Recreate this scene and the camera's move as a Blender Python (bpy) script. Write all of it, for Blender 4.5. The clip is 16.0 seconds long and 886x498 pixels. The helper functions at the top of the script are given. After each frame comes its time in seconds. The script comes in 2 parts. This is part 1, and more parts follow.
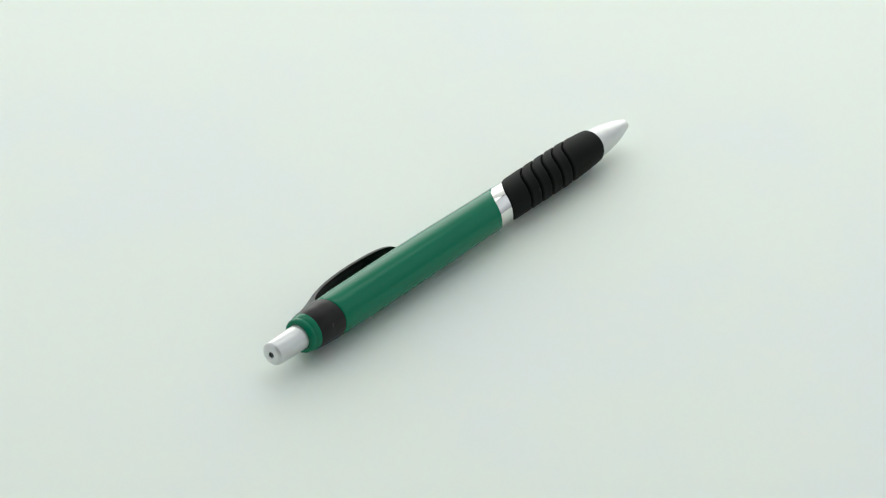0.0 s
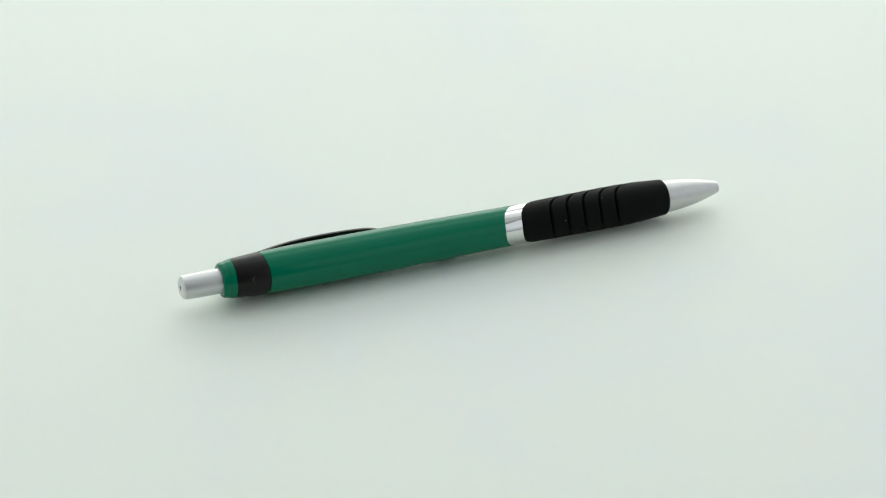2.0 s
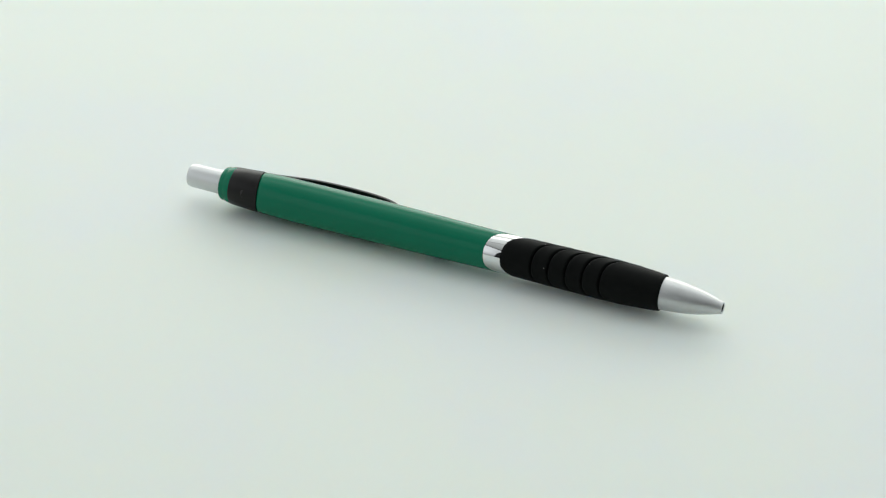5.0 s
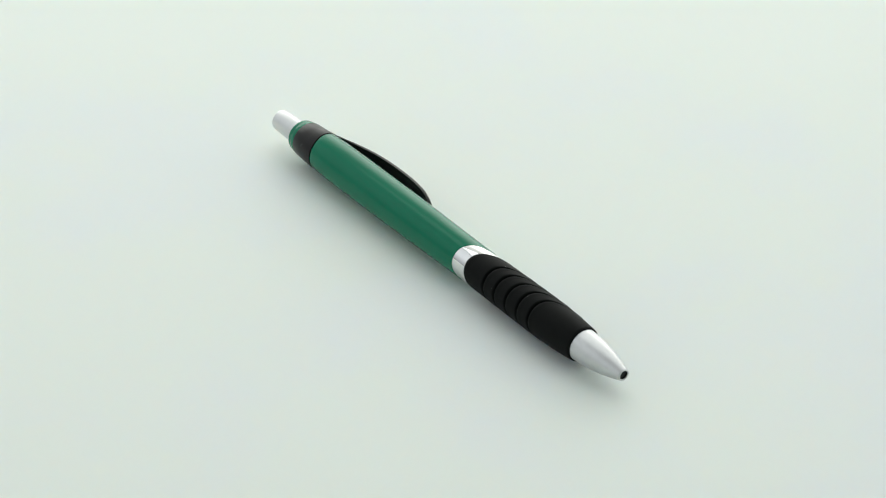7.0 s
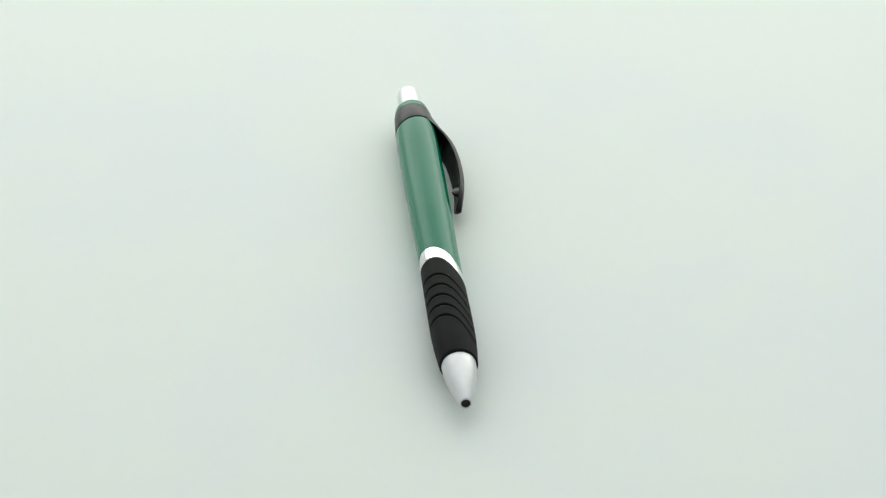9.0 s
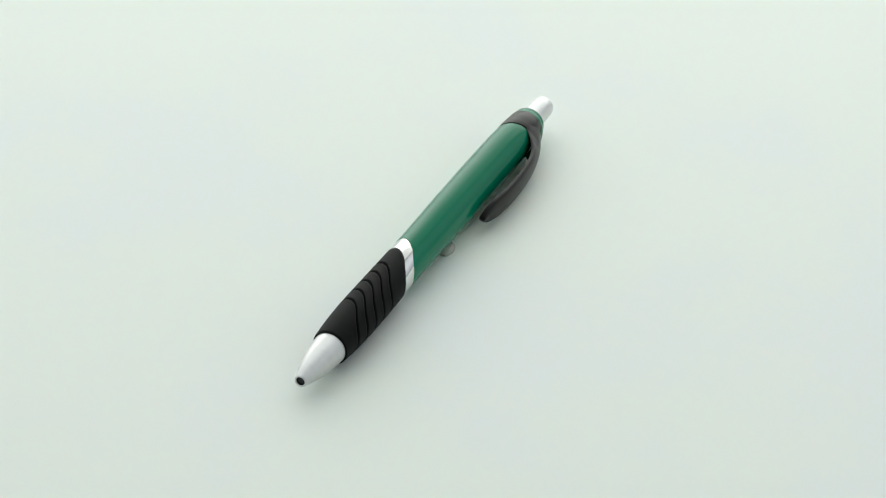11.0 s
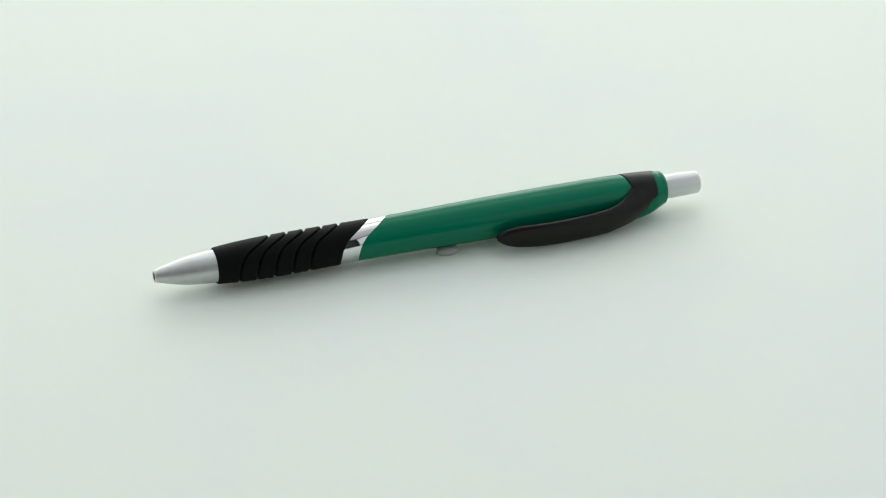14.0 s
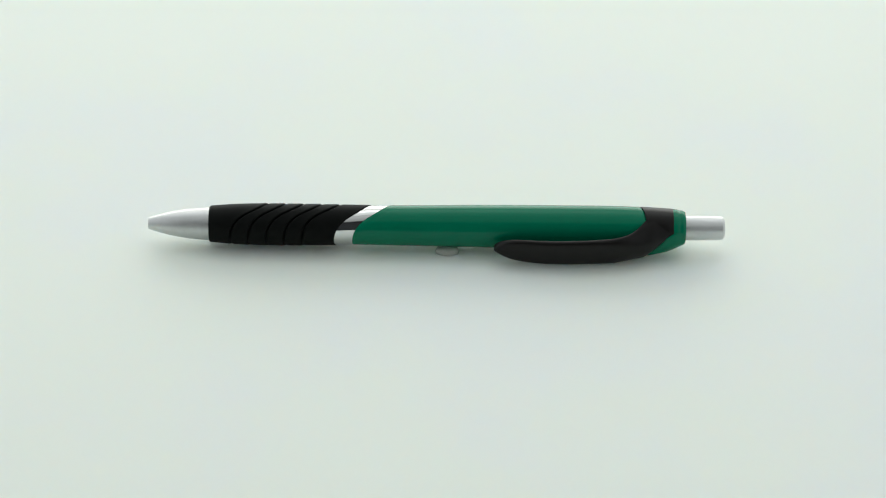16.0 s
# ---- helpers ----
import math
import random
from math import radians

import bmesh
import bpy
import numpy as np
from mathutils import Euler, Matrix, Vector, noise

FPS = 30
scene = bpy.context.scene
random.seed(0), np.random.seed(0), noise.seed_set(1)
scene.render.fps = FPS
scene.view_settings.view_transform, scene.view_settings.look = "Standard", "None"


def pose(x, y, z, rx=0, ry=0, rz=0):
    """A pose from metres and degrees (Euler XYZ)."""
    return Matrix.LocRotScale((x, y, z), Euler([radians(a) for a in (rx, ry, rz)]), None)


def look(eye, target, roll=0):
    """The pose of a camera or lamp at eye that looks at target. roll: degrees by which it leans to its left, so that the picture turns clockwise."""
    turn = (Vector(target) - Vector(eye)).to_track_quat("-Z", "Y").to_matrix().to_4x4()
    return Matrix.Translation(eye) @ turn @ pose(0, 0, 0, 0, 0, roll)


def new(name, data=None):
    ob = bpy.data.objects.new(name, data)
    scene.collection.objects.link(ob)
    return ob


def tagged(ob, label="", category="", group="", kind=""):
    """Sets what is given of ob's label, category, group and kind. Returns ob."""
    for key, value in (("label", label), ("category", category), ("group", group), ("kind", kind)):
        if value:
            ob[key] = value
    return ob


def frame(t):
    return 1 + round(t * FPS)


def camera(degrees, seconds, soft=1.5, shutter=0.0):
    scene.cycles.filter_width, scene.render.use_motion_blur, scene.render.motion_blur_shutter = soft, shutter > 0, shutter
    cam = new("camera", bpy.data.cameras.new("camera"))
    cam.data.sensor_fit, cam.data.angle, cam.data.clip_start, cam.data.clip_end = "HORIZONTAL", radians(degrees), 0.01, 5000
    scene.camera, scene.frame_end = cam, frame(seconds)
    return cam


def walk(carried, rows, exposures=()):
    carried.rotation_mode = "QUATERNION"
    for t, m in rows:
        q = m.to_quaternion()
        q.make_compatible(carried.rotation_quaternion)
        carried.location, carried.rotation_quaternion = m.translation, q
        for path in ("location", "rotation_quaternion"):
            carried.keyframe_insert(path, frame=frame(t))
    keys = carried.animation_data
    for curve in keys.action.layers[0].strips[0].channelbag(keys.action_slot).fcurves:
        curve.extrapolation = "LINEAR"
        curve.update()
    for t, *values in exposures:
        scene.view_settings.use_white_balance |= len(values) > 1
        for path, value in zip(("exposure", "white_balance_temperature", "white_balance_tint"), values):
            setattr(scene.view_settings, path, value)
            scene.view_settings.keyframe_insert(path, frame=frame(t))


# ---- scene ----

# ---------- camera: it stands still, the pen turns before it ----------
cam = camera(16.85, 16.0, soft=1.2)
TARGET = Vector((-0.0004, 0.00075, 0.0))
ELEV, DIST, ROLL = radians(31.92), 0.7282, 1.36
EYE = TARGET + DIST * Vector((0, -math.cos(ELEV), math.sin(ELEV)))
walk(cam, [(0.0, look(EYE, TARGET, ROLL)), (16.0, look(EYE, TARGET, ROLL))], exposures=[(0.0, 0.0), (16.0, 0.0)])

# ---------- light: a large softbox behind the table, weaker ones overhead and at the sides, a dark front ----------
world = bpy.data.worlds.new("studio_air")
world.use_nodes = True
scene.world = world
world.node_tree.nodes["Background"].inputs["Color"].default_value = (0.8, 0.9, 1.0, 1)
world.node_tree.nodes["Background"].inputs["Strength"].default_value = 0.02


def softbox(name, eye, target, width, height, radiance, colour, profile, across=((0.0, 0.6), (0.12, 1.0), (0.88, 1.0), (1.0, 0.6))):
    """A diffuser whose glow varies along its height, as profile gives it in pairs of (share of the height, share of the radiance), and across, in the same way, along its width."""
    data = bpy.data.lights.new(name, "AREA")
    data.shape, data.size, data.size_y = "RECTANGLE", width, height
    data.energy, data.color = radiance * math.pi * width * height, colour
    data.use_nodes = True
    nt = data.node_tree
    em = nt.nodes["Emission"]
    uv = nt.nodes.new("ShaderNodeNewGeometry")
    split = nt.nodes.new("ShaderNodeSeparateXYZ")
    nt.links.new(uv.outputs["Parametric"], split.inputs["Vector"])

    def curve(source, pairs):
        r = nt.nodes.new("ShaderNodeValToRGB")
        r.color_ramp.interpolation = "EASE"
        els = r.color_ramp.elements
        while len(els) < len(pairs):
            els.new(0.5)
        for e, (p, v) in zip(els, pairs):
            e.position = p
        for e, (p, v) in zip(els, pairs):
            e.color = (v, v, v, 1)
        nt.links.new(source, r.inputs["Fac"])
        return r.outputs["Color"]

    mul = nt.nodes.new("ShaderNodeMath")
    mul.operation = "MULTIPLY"
    nt.links.new(curve(split.outputs["Y"], profile), mul.inputs[0])
    nt.links.new(curve(split.outputs["X"], across), mul.inputs[1])
    nt.links.new(mul.outputs["Value"], em.inputs["Strength"])
    ob = new(name, data)
    ob.matrix_world = look(eye, target)
    return ob


# the back light is brightest below its middle and fades upwards; the overhead one fades towards the camera, with a seam above the pen
softbox("back_softbox", (0, 1.2, 0.755), (0, 0, 0.755), 2.24, 1.48, 2.8, (0.972, 1.0, 0.95), ((0.0, 0.5), (0.1, 0.8), (0.22, 1.0), (0.45, 1.0), (0.58, 0.7), (0.72, 0.38), (0.85, 0.3), (1.0, 0.28)))
softbox("overhead_softbox", (0, -0.035, 1.51), (0, -0.035, 0), 2.24, 2.47, 1.76, (0.92, 0.98, 0.97), ((0.0, 0.08), (0.10, 0.2), (0.47, 0.30), (0.488, 0.14), (0.506, 0.42), (0.72, 0.55), (0.79, 1.0), (1.0, 1.0)))
for side in (-1, 1):
    softbox("side_softbox", (side * 1.13, -0.13, 0.755), (0, -0.13, 0.755), 2.62, 1.48, 0.96 if side < 0 else 0.83, (0.91, 0.968, 1.0),
            ((0.0, 0.5), (0.4, 1.0), (1.0, 0.9)), ((0.0, 0.8), (0.15, 1.0), (0.85, 1.0), (1.0, 0.8)))


# ---------- materials ----------
def shader(name):
    m = bpy.data.materials.new(name)
    m.use_nodes = True
    nt = m.node_tree
    return m, nt, nt.nodes["Principled BSDF"]


def noise_node(nt, scale, detail=4.0, rough=0.55):
    co = nt.nodes.new("ShaderNodeTexCoord")
    n = nt.nodes.new("ShaderNodeTexNoise")
    n.inputs["Scale"].default_value, n.inputs["Detail"].default_value, n.inputs["Roughness"].default_value = scale, detail, rough
    nt.links.new(co.outputs["Object"], n.inputs["Vector"])
    return n


def ramp(nt, source, a, b, lo=0.3, hi=0.7):
    r = nt.nodes.new("ShaderNodeValToRGB")
    r.color_ramp.elements[0].position, r.color_ramp.elements[1].position = lo, hi
    r.color_ramp.elements[0].color, r.color_ramp.elements[1].color = (*a, 1), (*b, 1)
    nt.links.new(source, r.inputs["Fac"])
    return r


def surface(name, a, b, rough, metal=0.0, scale=300.0, grain=4000.0, bump=0.00001, wear=0.05, spec=0.5, ior=1.5, lo=0.3, hi=0.7):
    """A surface with colour that drifts between a and b, gloss that varies, and fine relief."""
    m, nt, bs = shader(name)
    big, fine = noise_node(nt, scale), noise_node(nt, grain, 2.0)
    nt.links.new(ramp(nt, big.outputs["Fac"], a, b, lo, hi).outputs["Color"], bs.inputs["Base Color"])
    mr = nt.nodes.new("ShaderNodeMapRange")
    mr.inputs["To Min"].default_value, mr.inputs["To Max"].default_value = rough - wear, rough + wear
    nt.links.new(big.outputs["Fac"], mr.inputs["Value"])
    nt.links.new(mr.outputs["Result"], bs.inputs["Roughness"])
    bs.inputs["Metallic"].default_value, bs.inputs["IOR"].default_value = metal, ior
    bs.inputs["Specular IOR Level"].default_value = spec
    bu = nt.nodes.new("ShaderNodeBump")
    bu.inputs["Distance"].default_value, bu.inputs["Strength"].default_value = bump, 0.6
    nt.links.new(fine.outputs["Fac"], bu.inputs["Height"])
    nt.links.new(bu.outputs["Normal"], bs.inputs["Normal"])
    return m


M_TABLE = surface("white_laminate", (0.803, 0.852, 0.783), (0.794, 0.838, 0.808), 0.6, scale=13.0, grain=1500.0, bump=0.00002, lo=0.47, hi=0.6)
TABLE_BSDF = M_TABLE.node_tree.nodes["Principled BSDF"]
TABLE_BSDF.inputs["Subsurface Weight"].default_value, TABLE_BSDF.inputs["Subsurface Scale"].default_value = 0.7, 0.004
TABLE_BSDF.inputs["Subsurface Radius"].default_value = (0.8, 0.9, 1.0)
M_WALL = surface("slate_paint", (0.022, 0.023, 0.026), (0.03, 0.032, 0.036), 0.9, scale=3.0, grain=60.0, bump=0.0005)
M_GREEN = surface("green_plastic", (0.0002, 0.170, 0.089), (0.0003, 0.181, 0.095), 0.12, scale=120.0, grain=2500.0, bump=0.000004, wear=0.015, spec=0.2)
M_BLACK = surface("black_satin_plastic", (0.007, 0.0062, 0.0058), (0.010, 0.0088, 0.0082), 0.33, scale=300.0, grain=5000.0, spec=0.22)
M_RUBBER = surface("black_rubber", (0.004, 0.0048, 0.0044), (0.0062, 0.007, 0.0064), 0.55, scale=400.0, grain=6000.0, bump=0.00002, spec=0.07)
M_BUTTON = surface("bright_silver", (0.68, 0.685, 0.68), (0.73, 0.735, 0.73), 0.3, metal=0.4, scale=150.0, grain=7000.0, bump=0.000003, wear=0.02)
M_SILVER = surface("satin_silver", (0.62, 0.625, 0.62), (0.68, 0.685, 0.68), 0.36, metal=0.58, scale=500.0, grain=7000.0)
M_CHROME = surface("polished_chrome", (0.70, 0.70, 0.69), (0.76, 0.76, 0.75), 0.022, metal=1.0, scale=200.0, grain=2000.0, bump=0.000001, wear=0.008)
M_DARK = surface("dark_bore", (0.010, 0.010, 0.011), (0.02, 0.02, 0.02), 0.6)
M_PUTTY = surface("clear_putty", (0.68, 0.71, 0.63), (0.76, 0.78, 0.7), 0.1, scale=600.0)
M_PUTTY.node_tree.nodes["Principled BSDF"].inputs["Transmission Weight"].default_value = 0.5


# ---------- mesh helpers ----------
def link_mesh(name, bm, material, sharp=35):
    me = bpy.data.meshes.new(name)
    bmesh.ops.remove_doubles(bm, verts=bm.verts[:], dist=1e-7)
    bmesh.ops.recalc_face_normals(bm, faces=bm.faces[:])
    for f in bm.faces:
        f.smooth = True
    bm.to_mesh(me)
    bm.free()
    me.set_sharp_from_angle(angle=radians(sharp))
    me.materials.append(material)
    return new(name, me)


def part(name, bm, material, parent, label="", sharp=35):
    ob = link_mesh(name, bm, material, sharp)
    ob.parent = parent
    if label:
        tagged(ob, label)
    return ob


def box(x0, x1, y0, y1, z0, z1, bevel=0.0):
    bm = bmesh.new()
    bmesh.ops.create_cube(bm, size=1.0, matrix=Matrix.LocRotScale(((x0 + x1) / 2, (y0 + y1) / 2, (z0 + z1) / 2), None, (x1 - x0, y1 - y0, z1 - z0)))
    if bevel:
        bmesh.ops.bevel(bm, geom=bm.edges[:], offset=bevel, segments=3, affect="EDGES", profile=0.5)
    return bm


# ---------- the studio: the table lies a little under the pen, which rests on putty ----------
TABLE_Z = -0.0003


def studio():
    tagged(link_mesh("tabletop", box(-1.16, 1.16, -1.5, 1.24, -0.03, TABLE_Z), M_TABLE),
           "smooth white laminate tabletop under soft studio light", "tabletop", kind="structure")
    tagged(link_mesh("ceiling", box(-1.22, 1.22, -1.56, 1.30, 1.54, 1.58), M_WALL), "plain slate grey studio ceiling", "ceiling", kind="structure")
    for name, b in (("wall_north", (-1.16, 1.16, 1.24, 1.30)), ("wall_south", (-1.16, 1.16, -1.56, -1.5)),
                    ("wall_east", (1.16, 1.22, -1.56, 1.30)), ("wall_west", (-1.22, -1.16, -1.56, 1.30))):
        tagged(link_mesh(name, box(*b, -0.03, 1.54), M_WALL), "plain slate grey studio wall", "wall", kind="structure")


studio()

# ---------- the pen: stations in millimetres from the push button's end, tip at 140 ----------
MM = 0.001
AXIS_BUTTON, AXIS_TIP = Vector((-0.0680, -0.00275, 0.0059)), Vector((0.0720, -0.00275, 0.0049))
AX = (AXIS_TIP - AXIS_BUTTON).normalized()
SIDE = Vector((0, 1, 0))
UP = AX.cross(SIDE).normalized()
SLANT, CLIP_DIR, MOUNT_DIR = radians(-24), radians(-13), radians(-50)


def at(s, r, a):
    """The place at station s, radius r, and angle a about the axis (0 is the clip's side, level)."""
    return AXIS_BUTTON + AX * (s * MM) + (SIDE * math.cos(a) + UP * math.sin(a)) * (r * MM)


def sample(table, s):
    """A smooth curve through the pairs of the table."""
    if s <= table[0][0]:
        return table[0][1]
    if s >= table[-1][0]:
        return table[-1][1]
    for i in range(len(table) - 1):
        (a, u), (b, v) = table[i], table[i + 1]
        if s <= b:
            k = (s - a) / (b - a)
            pu = table[i - 1] if i else table[i]
            pv = table[i + 2] if i + 2 < len(table) else table[i + 1]
            mu = (v - pu[1]) / (b - pu[0]) * (b - a)
            mv = (pv[1] - u) / (pv[0] - a) * (b - a)
            return ((2 * k**3 - 3 * k * k + 1) * u + (k**3 - 2 * k * k + k) * mu + (3 * k * k - 2 * k**3) * v + (k**3 - k * k) * mv)


def lean(a):
    """How far, from -1 to 1, the slanted joints of grip and ring run towards the tip at angle a."""
    c = math.cos(a - SLANT)
    run = 0.4 * c + 0.6 * math.sin(c * math.pi / 2)
    return run * 1.28 if run > 0 else run


def tube(rings, n=96, caps=(False, False)):
    """A skin over rings, each a function of the angle that gives (station, radius)."""
    bm = bmesh.new()
    loops = []
    for ring in rings:
        loops.append([bm.verts.new(at(*ring(2 * math.pi * i / n), 2 * math.pi * i / n)) for i in range(n)])
    for a, b in zip(loops, loops[1:]):
        for i in range(n):
            bm.faces.new((a[i], a[(i + 1) % n], b[(i + 1) % n], b[i]))
    for loop, wanted in zip((loops[0], loops[-1]), caps):
        if wanted:
            bm.faces.new(loop)
    return bm


def turned(profile, n=96, caps=(False, False)):
    return tube([(lambda a, s=s, r=r: (s, r)) for s, r in profile], n, caps)


BODY = [(12.7, 4.62), (18.0, 4.90), (20.0, 4.99), (23.0, 5.13), (27.0, 5.23), (33.0, 5.27), (45.0, 5.27), (60.0, 5.18), (75.0, 4.97), (90.0, 4.80)]
GRIP = [(80.0, 4.84), (90.0, 4.90), (100.0, 5.00), (112.0, 5.05), (118.0, 4.88), (122.0, 4.62), (125.2, 4.36)]
THROW = 4.2


def pen_button(pen):
    b = part("push_button", turned([(10.6, 2.0), (10.6, 3.05), (5.0, 3.0), (1.2, 2.92), (0.55, 2.78), (0.2, 2.40), (0.02, 2.05), (0.0, 1.6), (0.0, 0.82),
                                    (0.10, 0.72), (0.5, 0.70)], 72), M_BUTTON, pen, "bright silver push button with a small hole in its end")
    part("button_hole", turned([(0.22, 0.712), (0.3, 0.66), (0.32, 0.01)], 24), M_DARK, b)
    return b


def pen_collar(pen):
    part("collar", turned([(10.8, 2.95), (9.95, 2.98), (9.75, 3.05), (9.60, 3.30), (9.60, 3.60), (9.68, 3.85), (9.9, 4.07), (10.3, 4.25), (10.7, 4.28), (11.0, 4.25), (11.2, 4.34), (11.6, 4.48), (12.4, 4.62), (13.2, 4.62)]),
         M_GREEN, pen, "glossy green collar round the push button")


def front(a):
    """The band's front edge, which bows towards the tip on the side away from the clip."""
    return 19.75 + 0.95 * math.cos(a - radians(165))


def pen_band(pen):
    b = part("band", tube([lambda a: (12.66, 4.4), lambda a: (12.68, 4.62), lambda a: (12.8, 4.68), lambda a: (16.0, 4.87), lambda a: (17.8, 4.98),
                          lambda a: (front(a) - 0.25, 5.09), lambda a: (front(a) - 0.04, 5.06), lambda a: (front(a), 4.9)]), M_BLACK, pen,
             "satin black band that carries the clip")
    bm = bmesh.new()
    ring = [at(16.9 + (0.62 - 0.3 * math.sin(k)) * math.cos(k), sample(BODY, 16.9) + 0.09, radians(165) + 0.2 * math.sin(k)) for k in (math.pi * i / 8 for i in range(16))]
    core = [p.lerp(at(16.9, 4.6, radians(165)), 0.3) for p in ring]
    a, c = [bm.verts.new(p) for p in ring], [bm.verts.new(p) for p in core]
    for i in range(16):
        bm.faces.new((a[i], a[(i + 1) % 16], c[(i + 1) % 16], c[i]))
    bm.faces.new(a)
    bm.faces.new(c)
    part("notch", bm, M_DARK, b, "small dark notch moulded in the band")
    return b


def pen_barrel(pen):
    rings = [lambda a: (18.0, 4.4), lambda a: (front(a) - 0.2, 4.55), lambda a: (front(a) + 0.1, 4.6)]
    for gap, dip in ((0.18, 0.2), (0.25, 0.07), (0.35, 0.02), (0.5, 0.0)):
        rings.append(lambda a, gap=gap, dip=dip: (front(a) + gap, sample(BODY, front(a) + gap) - dip))
    for i in range(1, 41):
        k = i / 40
        rings.append(lambda a, k=k: (lambda s: (s, sample(BODY, s)))(front(a) + 0.5 + k * (84.4 + THROW * lean(a) - front(a))))
    rings.append(lambda a: (85.05 + THROW * lean(a), 4.77))
    rings.append(lambda a: (85.1 + THROW * lean(a), 4.5))
    return part("barrel", tube(rings), M_GREEN, pen, "glossy dark green plastic barrel")


def pen_ring(pen):
    rings = [lambda a: (84.9 + THROW * lean(a), 4.4)]
    for k in (0.0, 0.05, 0.25, 0.5, 0.75, 0.95, 1.0):
        rings.append(lambda a, k=k: (85.12 + k * 4.4 + THROW * lean(a), 4.80 + 0.05 * math.sin(math.pi * k)))
    rings.append(lambda a: (89.8 + THROW * lean(a), 4.4))
    part("ring", tube(rings), M_CHROME, pen, "polished chrome ring")


GROOVES = [97.3 + 4.35 * i for i in range(5)]


def pen_grip(pen):
    first, last = 89.6, 125.2
    stations = [first + (last - first) * i / 360 for i in range(361)]

    def curl(a, q):
        """The grooves turn sharply over the top of the grip; its front edge follows the ring."""
        k = min(1.0, max(0.0, (q - 91.0) / 5.0))
        sharp = math.tanh(2.4 * (math.cos(a - SLANT) + 0.12))
        sharp = sharp * 1.28 if sharp > 0 else sharp
        return lean(a) + 0.4 * (sharp - lean(a)) * k * k * (3 - 2 * k)

    def ring(a, q):
        fade = 1.0 if q < 116.5 else max(0.0, 1 - (q - 116.5) / (last - 116.5))
        s = q + THROW * curl(a, q) * fade
        top = min(1.0, max(0.0, (math.sin(a) + 0.3) / 1.0))
        cut = sum((0.42 + 0.43 * top) * math.exp(-((q - g) / 0.28) ** 2) for g in GROOVES)
        lip = 0.05 * sum(math.exp(-((q - g - 0.9) / 0.6) ** 2) for g in GROOVES)
        edge = 0.22 * math.exp(-((q - first) / 0.25) ** 2) + 0.22 * math.exp(-((last - q) / 0.2) ** 2)
        return s, sample(GRIP, s) + 0.04 - cut + lip - edge

    rings = [lambda a: (first + THROW * lean(a), 4.4)]
    rings += [(lambda a, q=q: ring(a, q)) for q in stations]
    rings += [lambda a: (125.25, 4.0), lambda a: (125.1, 3.6)]
    grip = part("grip", tube(rings, 112), M_RUBBER, pen, "matt black rubber grip with five curved grooves", sharp=50)
    for s, a in ((96.6, 160), (94.9, 84), (107.2, 118)):
        bm = bmesh.new()
        bmesh.ops.create_icosphere(bm, subdivisions=1, radius=0.09 * MM, matrix=Matrix.Translation(at(s, sample(GRIP, s) + 0.06, radians(a))))
        part("dust_speck", bm, M_PUTTY, grip, "pale dust speck on the rubber")
    return grip


def pen_nose(pen):
    nose = [(125.2, 3.98), (128.0, 3.84), (131.0, 3.52), (134.0, 3.02), (137.0, 2.3), (139.7, 1.52)]
    profile = [(124.6, 3.6), (124.8, 3.98)] + [(125.2 + i * 0.5, sample(nose, 125.2 + i * 0.5)) for i in range(30)]
    profile += [(139.9, 1.47), (140.0, 1.36), (140.0, 1.14), (139.93, 1.07), (139.8, 1.05)]
    n = part("nose_cone", turned(profile), M_SILVER, pen, "satin silver nose cone with an open tip")
    part("tip_bore", turned([(139.85, 1.055), (139.45, 1.03), (139.42, 0.01)], 32), M_DARK, n)
    return n


CLIP_RISE = [(13.5, 4.95), (16.0, 5.95), (18.0, 6.85), (20.0, 7.6), (22.0, 8.25), (24.0, 8.75), (27.0, 9.3), (31.0, 9.75), (36.0, 10.05), (41.0, 10.1), (46.0, 9.85), (51.0, 9.2), (56.2, 8.3)]
CLIP_DROP_UP = [(13.5, 3.75), (18.0, 4.95), (19.6, 4.8), (20.5, 4.0), (21.5, 3.35), (23.0, 2.2), (26.0, 1.35), (31.0, 0.9), (40.0, 0.7), (50.0, 0.6), (56.2, 0.5)]
CLIP_DROP_LOW = [(13.5, 1.7), (18.0, 2.1), (20.0, 1.95), (22.0, 1.65), (24.0, 1.15), (27.0, 0.62), (31.0, 0.5), (56.2, 0.45)]
CLIP_HALF = [(13.5, 4.7), (18.0, 4.9), (20.0, 4.8), (22.0, 4.45), (24.0, 4.05), (27.0, 3.8), (31.0, 3.6), (40.0, 3.52), (47.0, 3.4), (51.0, 3.1), (53.5, 2.4), (55.2, 1.4), (56.0, 0.6), (56.2, 0.15)]


CLIP_EDGE = [(13.5, 0.40), (15.0, 0.12), (16.5, -0.15), (18.0, -0.47), (19.0, -0.75), (20.2, -1.0), (22.0, -1.0)]
CLIP_UPPER = [(13.5, 4.6), (18.0, 4.7), (19.6, 4.45), (20.5, 4.18), (21.5, 3.88), (23.0, 3.52), (26.0, 3.38), (31.0, 3.5), (35.0, 3.55)]


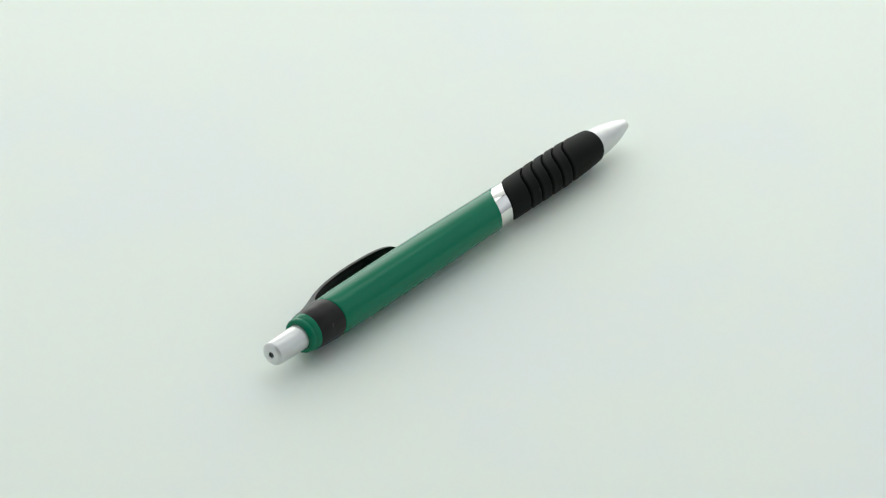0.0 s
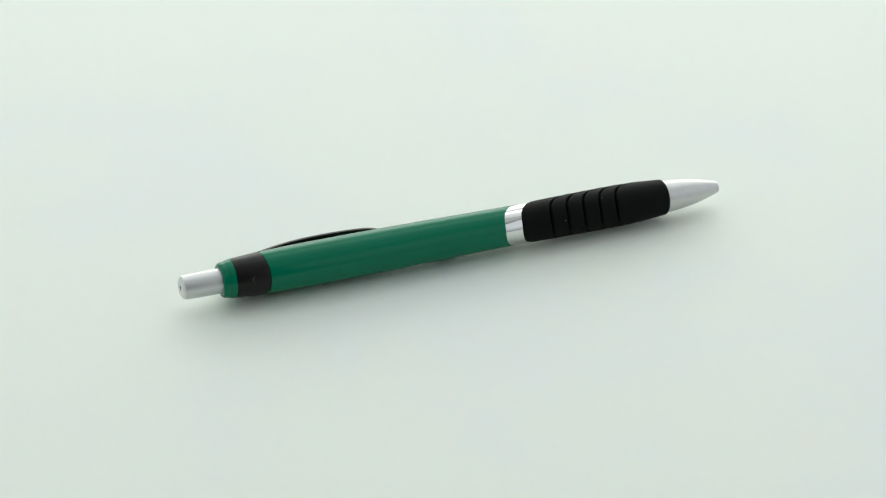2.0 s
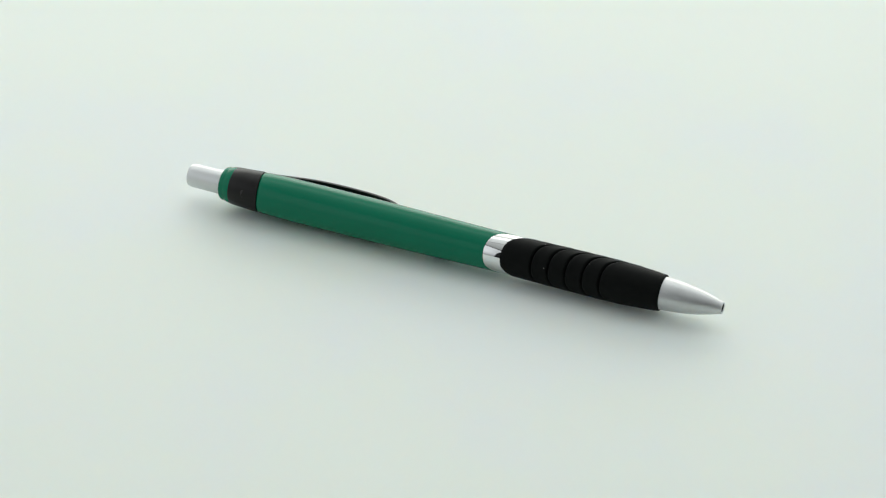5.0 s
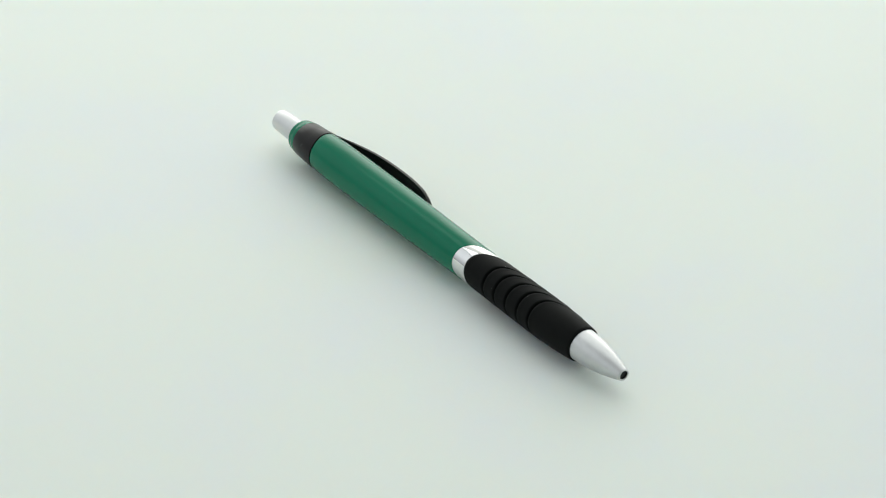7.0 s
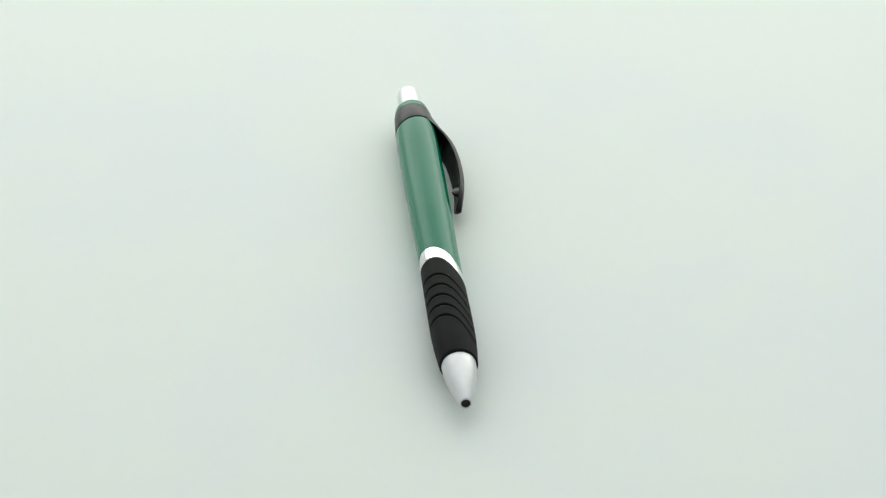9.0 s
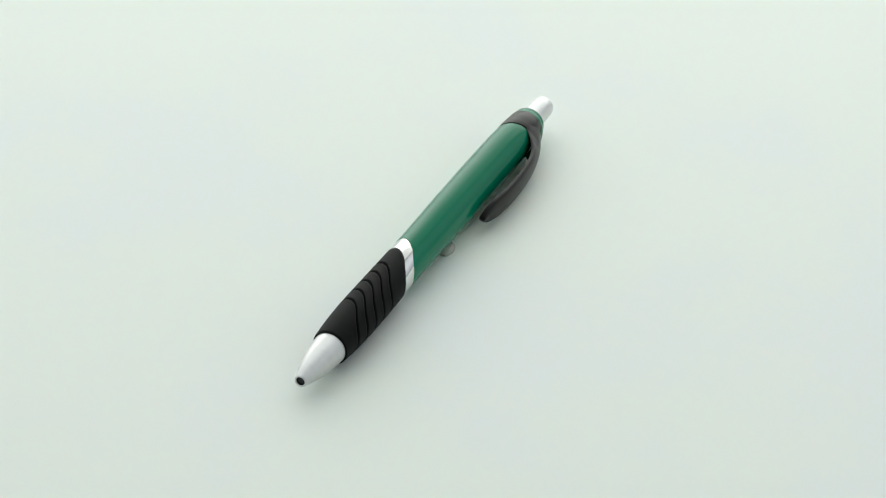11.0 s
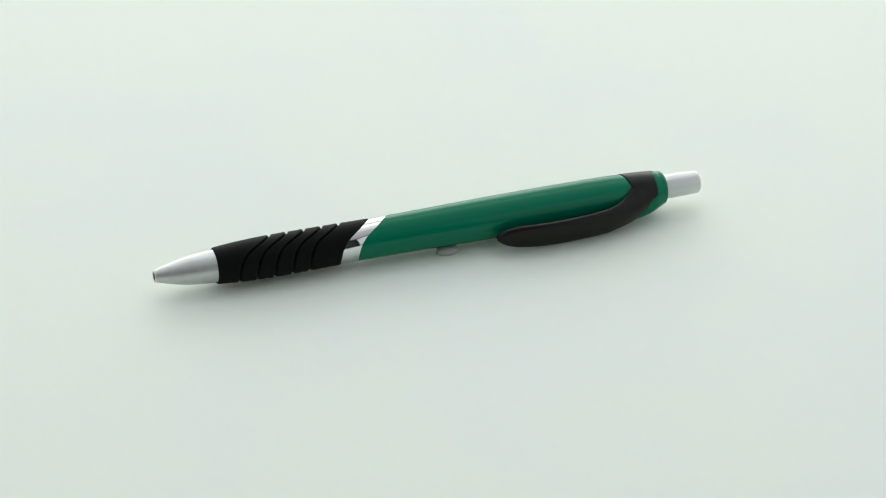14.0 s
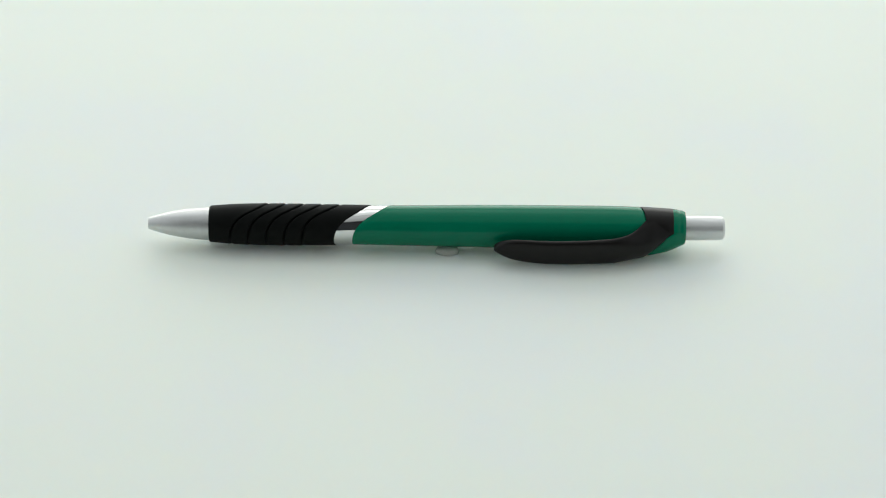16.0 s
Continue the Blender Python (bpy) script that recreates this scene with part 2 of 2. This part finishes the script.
def clip_point(s, u, depth):
    """A place on the clip: u from -1 to 1 across it, depth below its outer face. At its root the clip starts above the green ramp."""
    low = sample(CLIP_EDGE, s)
    u = low + (1 - low) * (u + 1) / 2
    half = sample(CLIP_UPPER if u > 0 and s < 35 else CLIP_HALF, s)
    rise = sample(CLIP_RISE, s) - sample(CLIP_DROP_LOW if u < 0 else CLIP_DROP_UP, s) * u * u - depth
    e_r = SIDE * math.cos(CLIP_DIR) + UP * math.sin(CLIP_DIR)
    e_t = UP * math.cos(CLIP_DIR) - SIDE * math.sin(CLIP_DIR)
    return AXIS_BUTTON + AX * (s * MM) + e_r * (rise * MM) + e_t * (u * half * MM)


def pen_clip(pen):
    bm = bmesh.new()
    loops = []
    rows = [13.5 + 0.6 * i for i in range(69)] + [54.8, 55.2, 55.5, 55.8, 56.0, 56.1, 56.2]
    m = 16
    for s in rows:
        us = [-1 + 2 * i / m for i in range(m + 1)]
        th = 1.25 if s > 22 else 0.9
        outer = [clip_point(s, u * 0.985, 0.22 * abs(u) ** 10) for u in us]
        outer = [clip_point(s, -1, th * 0.5)] + outer + [clip_point(s, 1, th * 0.5)]
        inner = [clip_point(s, u * 0.97, th - 0.2 * abs(u) ** 10) for u in reversed(us)]
        loops.append([bm.verts.new(p) for p in outer + inner])
    n = len(loops[0])
    for a, b in zip(loops, loops[1:]):
        for i in range(n):
            bm.faces.new((a[i], a[(i + 1) % n], b[(i + 1) % n], b[i]))
    bm.faces.new(loops[0])
    bm.faces.new(loops[-1])
    clip = part("clip", bm, M_BLACK, pen, "satin black curved pocket clip", sharp=50)
    return clip


def clip_nib(clip):
    """The small rib under the clip's end that grips cloth."""
    bm = bmesh.new()
    rows = []
    for s, d in ((42.0, 1.1), (44.0, 1.8), (46.0, 2.6), (47.2, 2.9), (48.2, 2.5), (49.5, 1.0)):
        rows.append([bm.verts.new(clip_point(s, u, dd)) for u, dd in ((-0.3, 1.0), (-0.06, d), (0.06, d), (0.3, 1.0))])
    for a, b in zip(rows, rows[1:]):
        for i in range(3):
            bm.faces.new((a[i], a[i + 1], b[i + 1], b[i]))
        bm.faces.new((a[3], a[0], b[0], b[3]))
    bm.faces.new(rows[0])
    bm.faces.new(rows[-1])
    part("clip_rib", bm, M_BLACK, clip, "small rib on the inner face of the clip")


def pen_wedge(pen):
    """The green ramp that runs from the collar to a point under the clip's root."""
    bm = bmesh.new()
    loops = []
    for i in range(19):
        k = i / 18
        s = 10.3 + 9.7 * k
        wide = radians(64) if s < 12.6 else radians(64) * (20.05 - s) / 7.45 + 0.005
        low = sample([(10.3, 4.15), (12.7, 4.72), (16.0, 4.98), (18.3, 5.12), (20.0, 5.2)], s)
        top = sample([(10.3, 4.2), (12.5, 5.2), (14.7, 6.0), (18.3, 6.7), (20.0, 6.9)], s)
        row = [at(s, low + 0.05 + (top - low) * (1 - (j / 10) ** 2) ** 1.2, MOUNT_DIR + wide * j / 10) for j in range(-10, 11)]
        row += [at(s, low - 0.8, MOUNT_DIR + wide * j / 10) for j in range(10, -11, -1)]
        loops.append([bm.verts.new(p) for p in row])
    n = len(loops[0])
    for a, b in zip(loops, loops[1:]):
        for i in range(n):
            bm.faces.new((a[i], a[(i + 1) % n], b[(i + 1) % n], b[i]))
    bm.faces.new(loops[0])
    bm.faces.new(loops[-1])
    part("clip_mount", bm, M_GREEN, pen, "green ramp at the root of the clip")


def build_pen():
    pen = tagged(new("ballpoint_pen"), "green push-button ballpoint pen with black grip, lying on a white table", "pen")
    pen_button(pen)
    pen_collar(pen)
    pen_band(pen)
    clip_nib(pen_clip(pen))
    pen_wedge(pen)
    pen_barrel(pen)
    pen_ring(pen)
    pen_grip(pen)
    pen_nose(pen)
    return pen


pen = build_pen()


def build_putty():
    """A pressed blob that holds the pen on the table."""
    bm = bmesh.new()
    loops = []
    for r, z in ((2.2, TABLE_Z / MM), (2.32, -0.25), (2.38, 0.1), (2.3, 0.55), (2.05, 0.9), (1.6, 1.15), (0.9, 1.28)):
        loops.append([bm.verts.new(((-0.6 + 1.2 * r * math.cos(a) * (1 + 0.05 * math.sin(3 * a))) * MM, (0.05 + 0.9 * r * math.sin(a) * (1 + 0.04 * math.cos(2 * a))) * MM, z * MM))
                      for a in (2 * math.pi * i / 48 for i in range(48))])
    for a, b in zip(loops, loops[1:]):
        for i in range(48):
            bm.faces.new((a[i], a[(i + 1) % 48], b[(i + 1) % 48], b[i]))
    bm.faces.new(loops[0])
    bm.faces.new(loops[-1])
    return tagged(link_mesh("adhesive_putty", bm, M_PUTTY, 60), "small pale translucent adhesive blob pressed under the pen", "putty")


putty = build_putty()


# ---------- what moves: the pen turns evenly, then stops ----------
def motions():
    stop = 15.27

    def turn(t):
        t = min(t, stop)
        return 53.37 - 15.2006 * t - 0.006 * (t - 8) ** 2

    times = [0.5 * i for i in range(31)] + [15.1, 15.2, 15.27, 15.33, 15.4, 15.7, 16.0]
    rows = [(t, pose(0, 0, 0, 0, 0, turn(t))) for t in times]
    walk(pen, rows)
    walk(putty, rows)


motions()
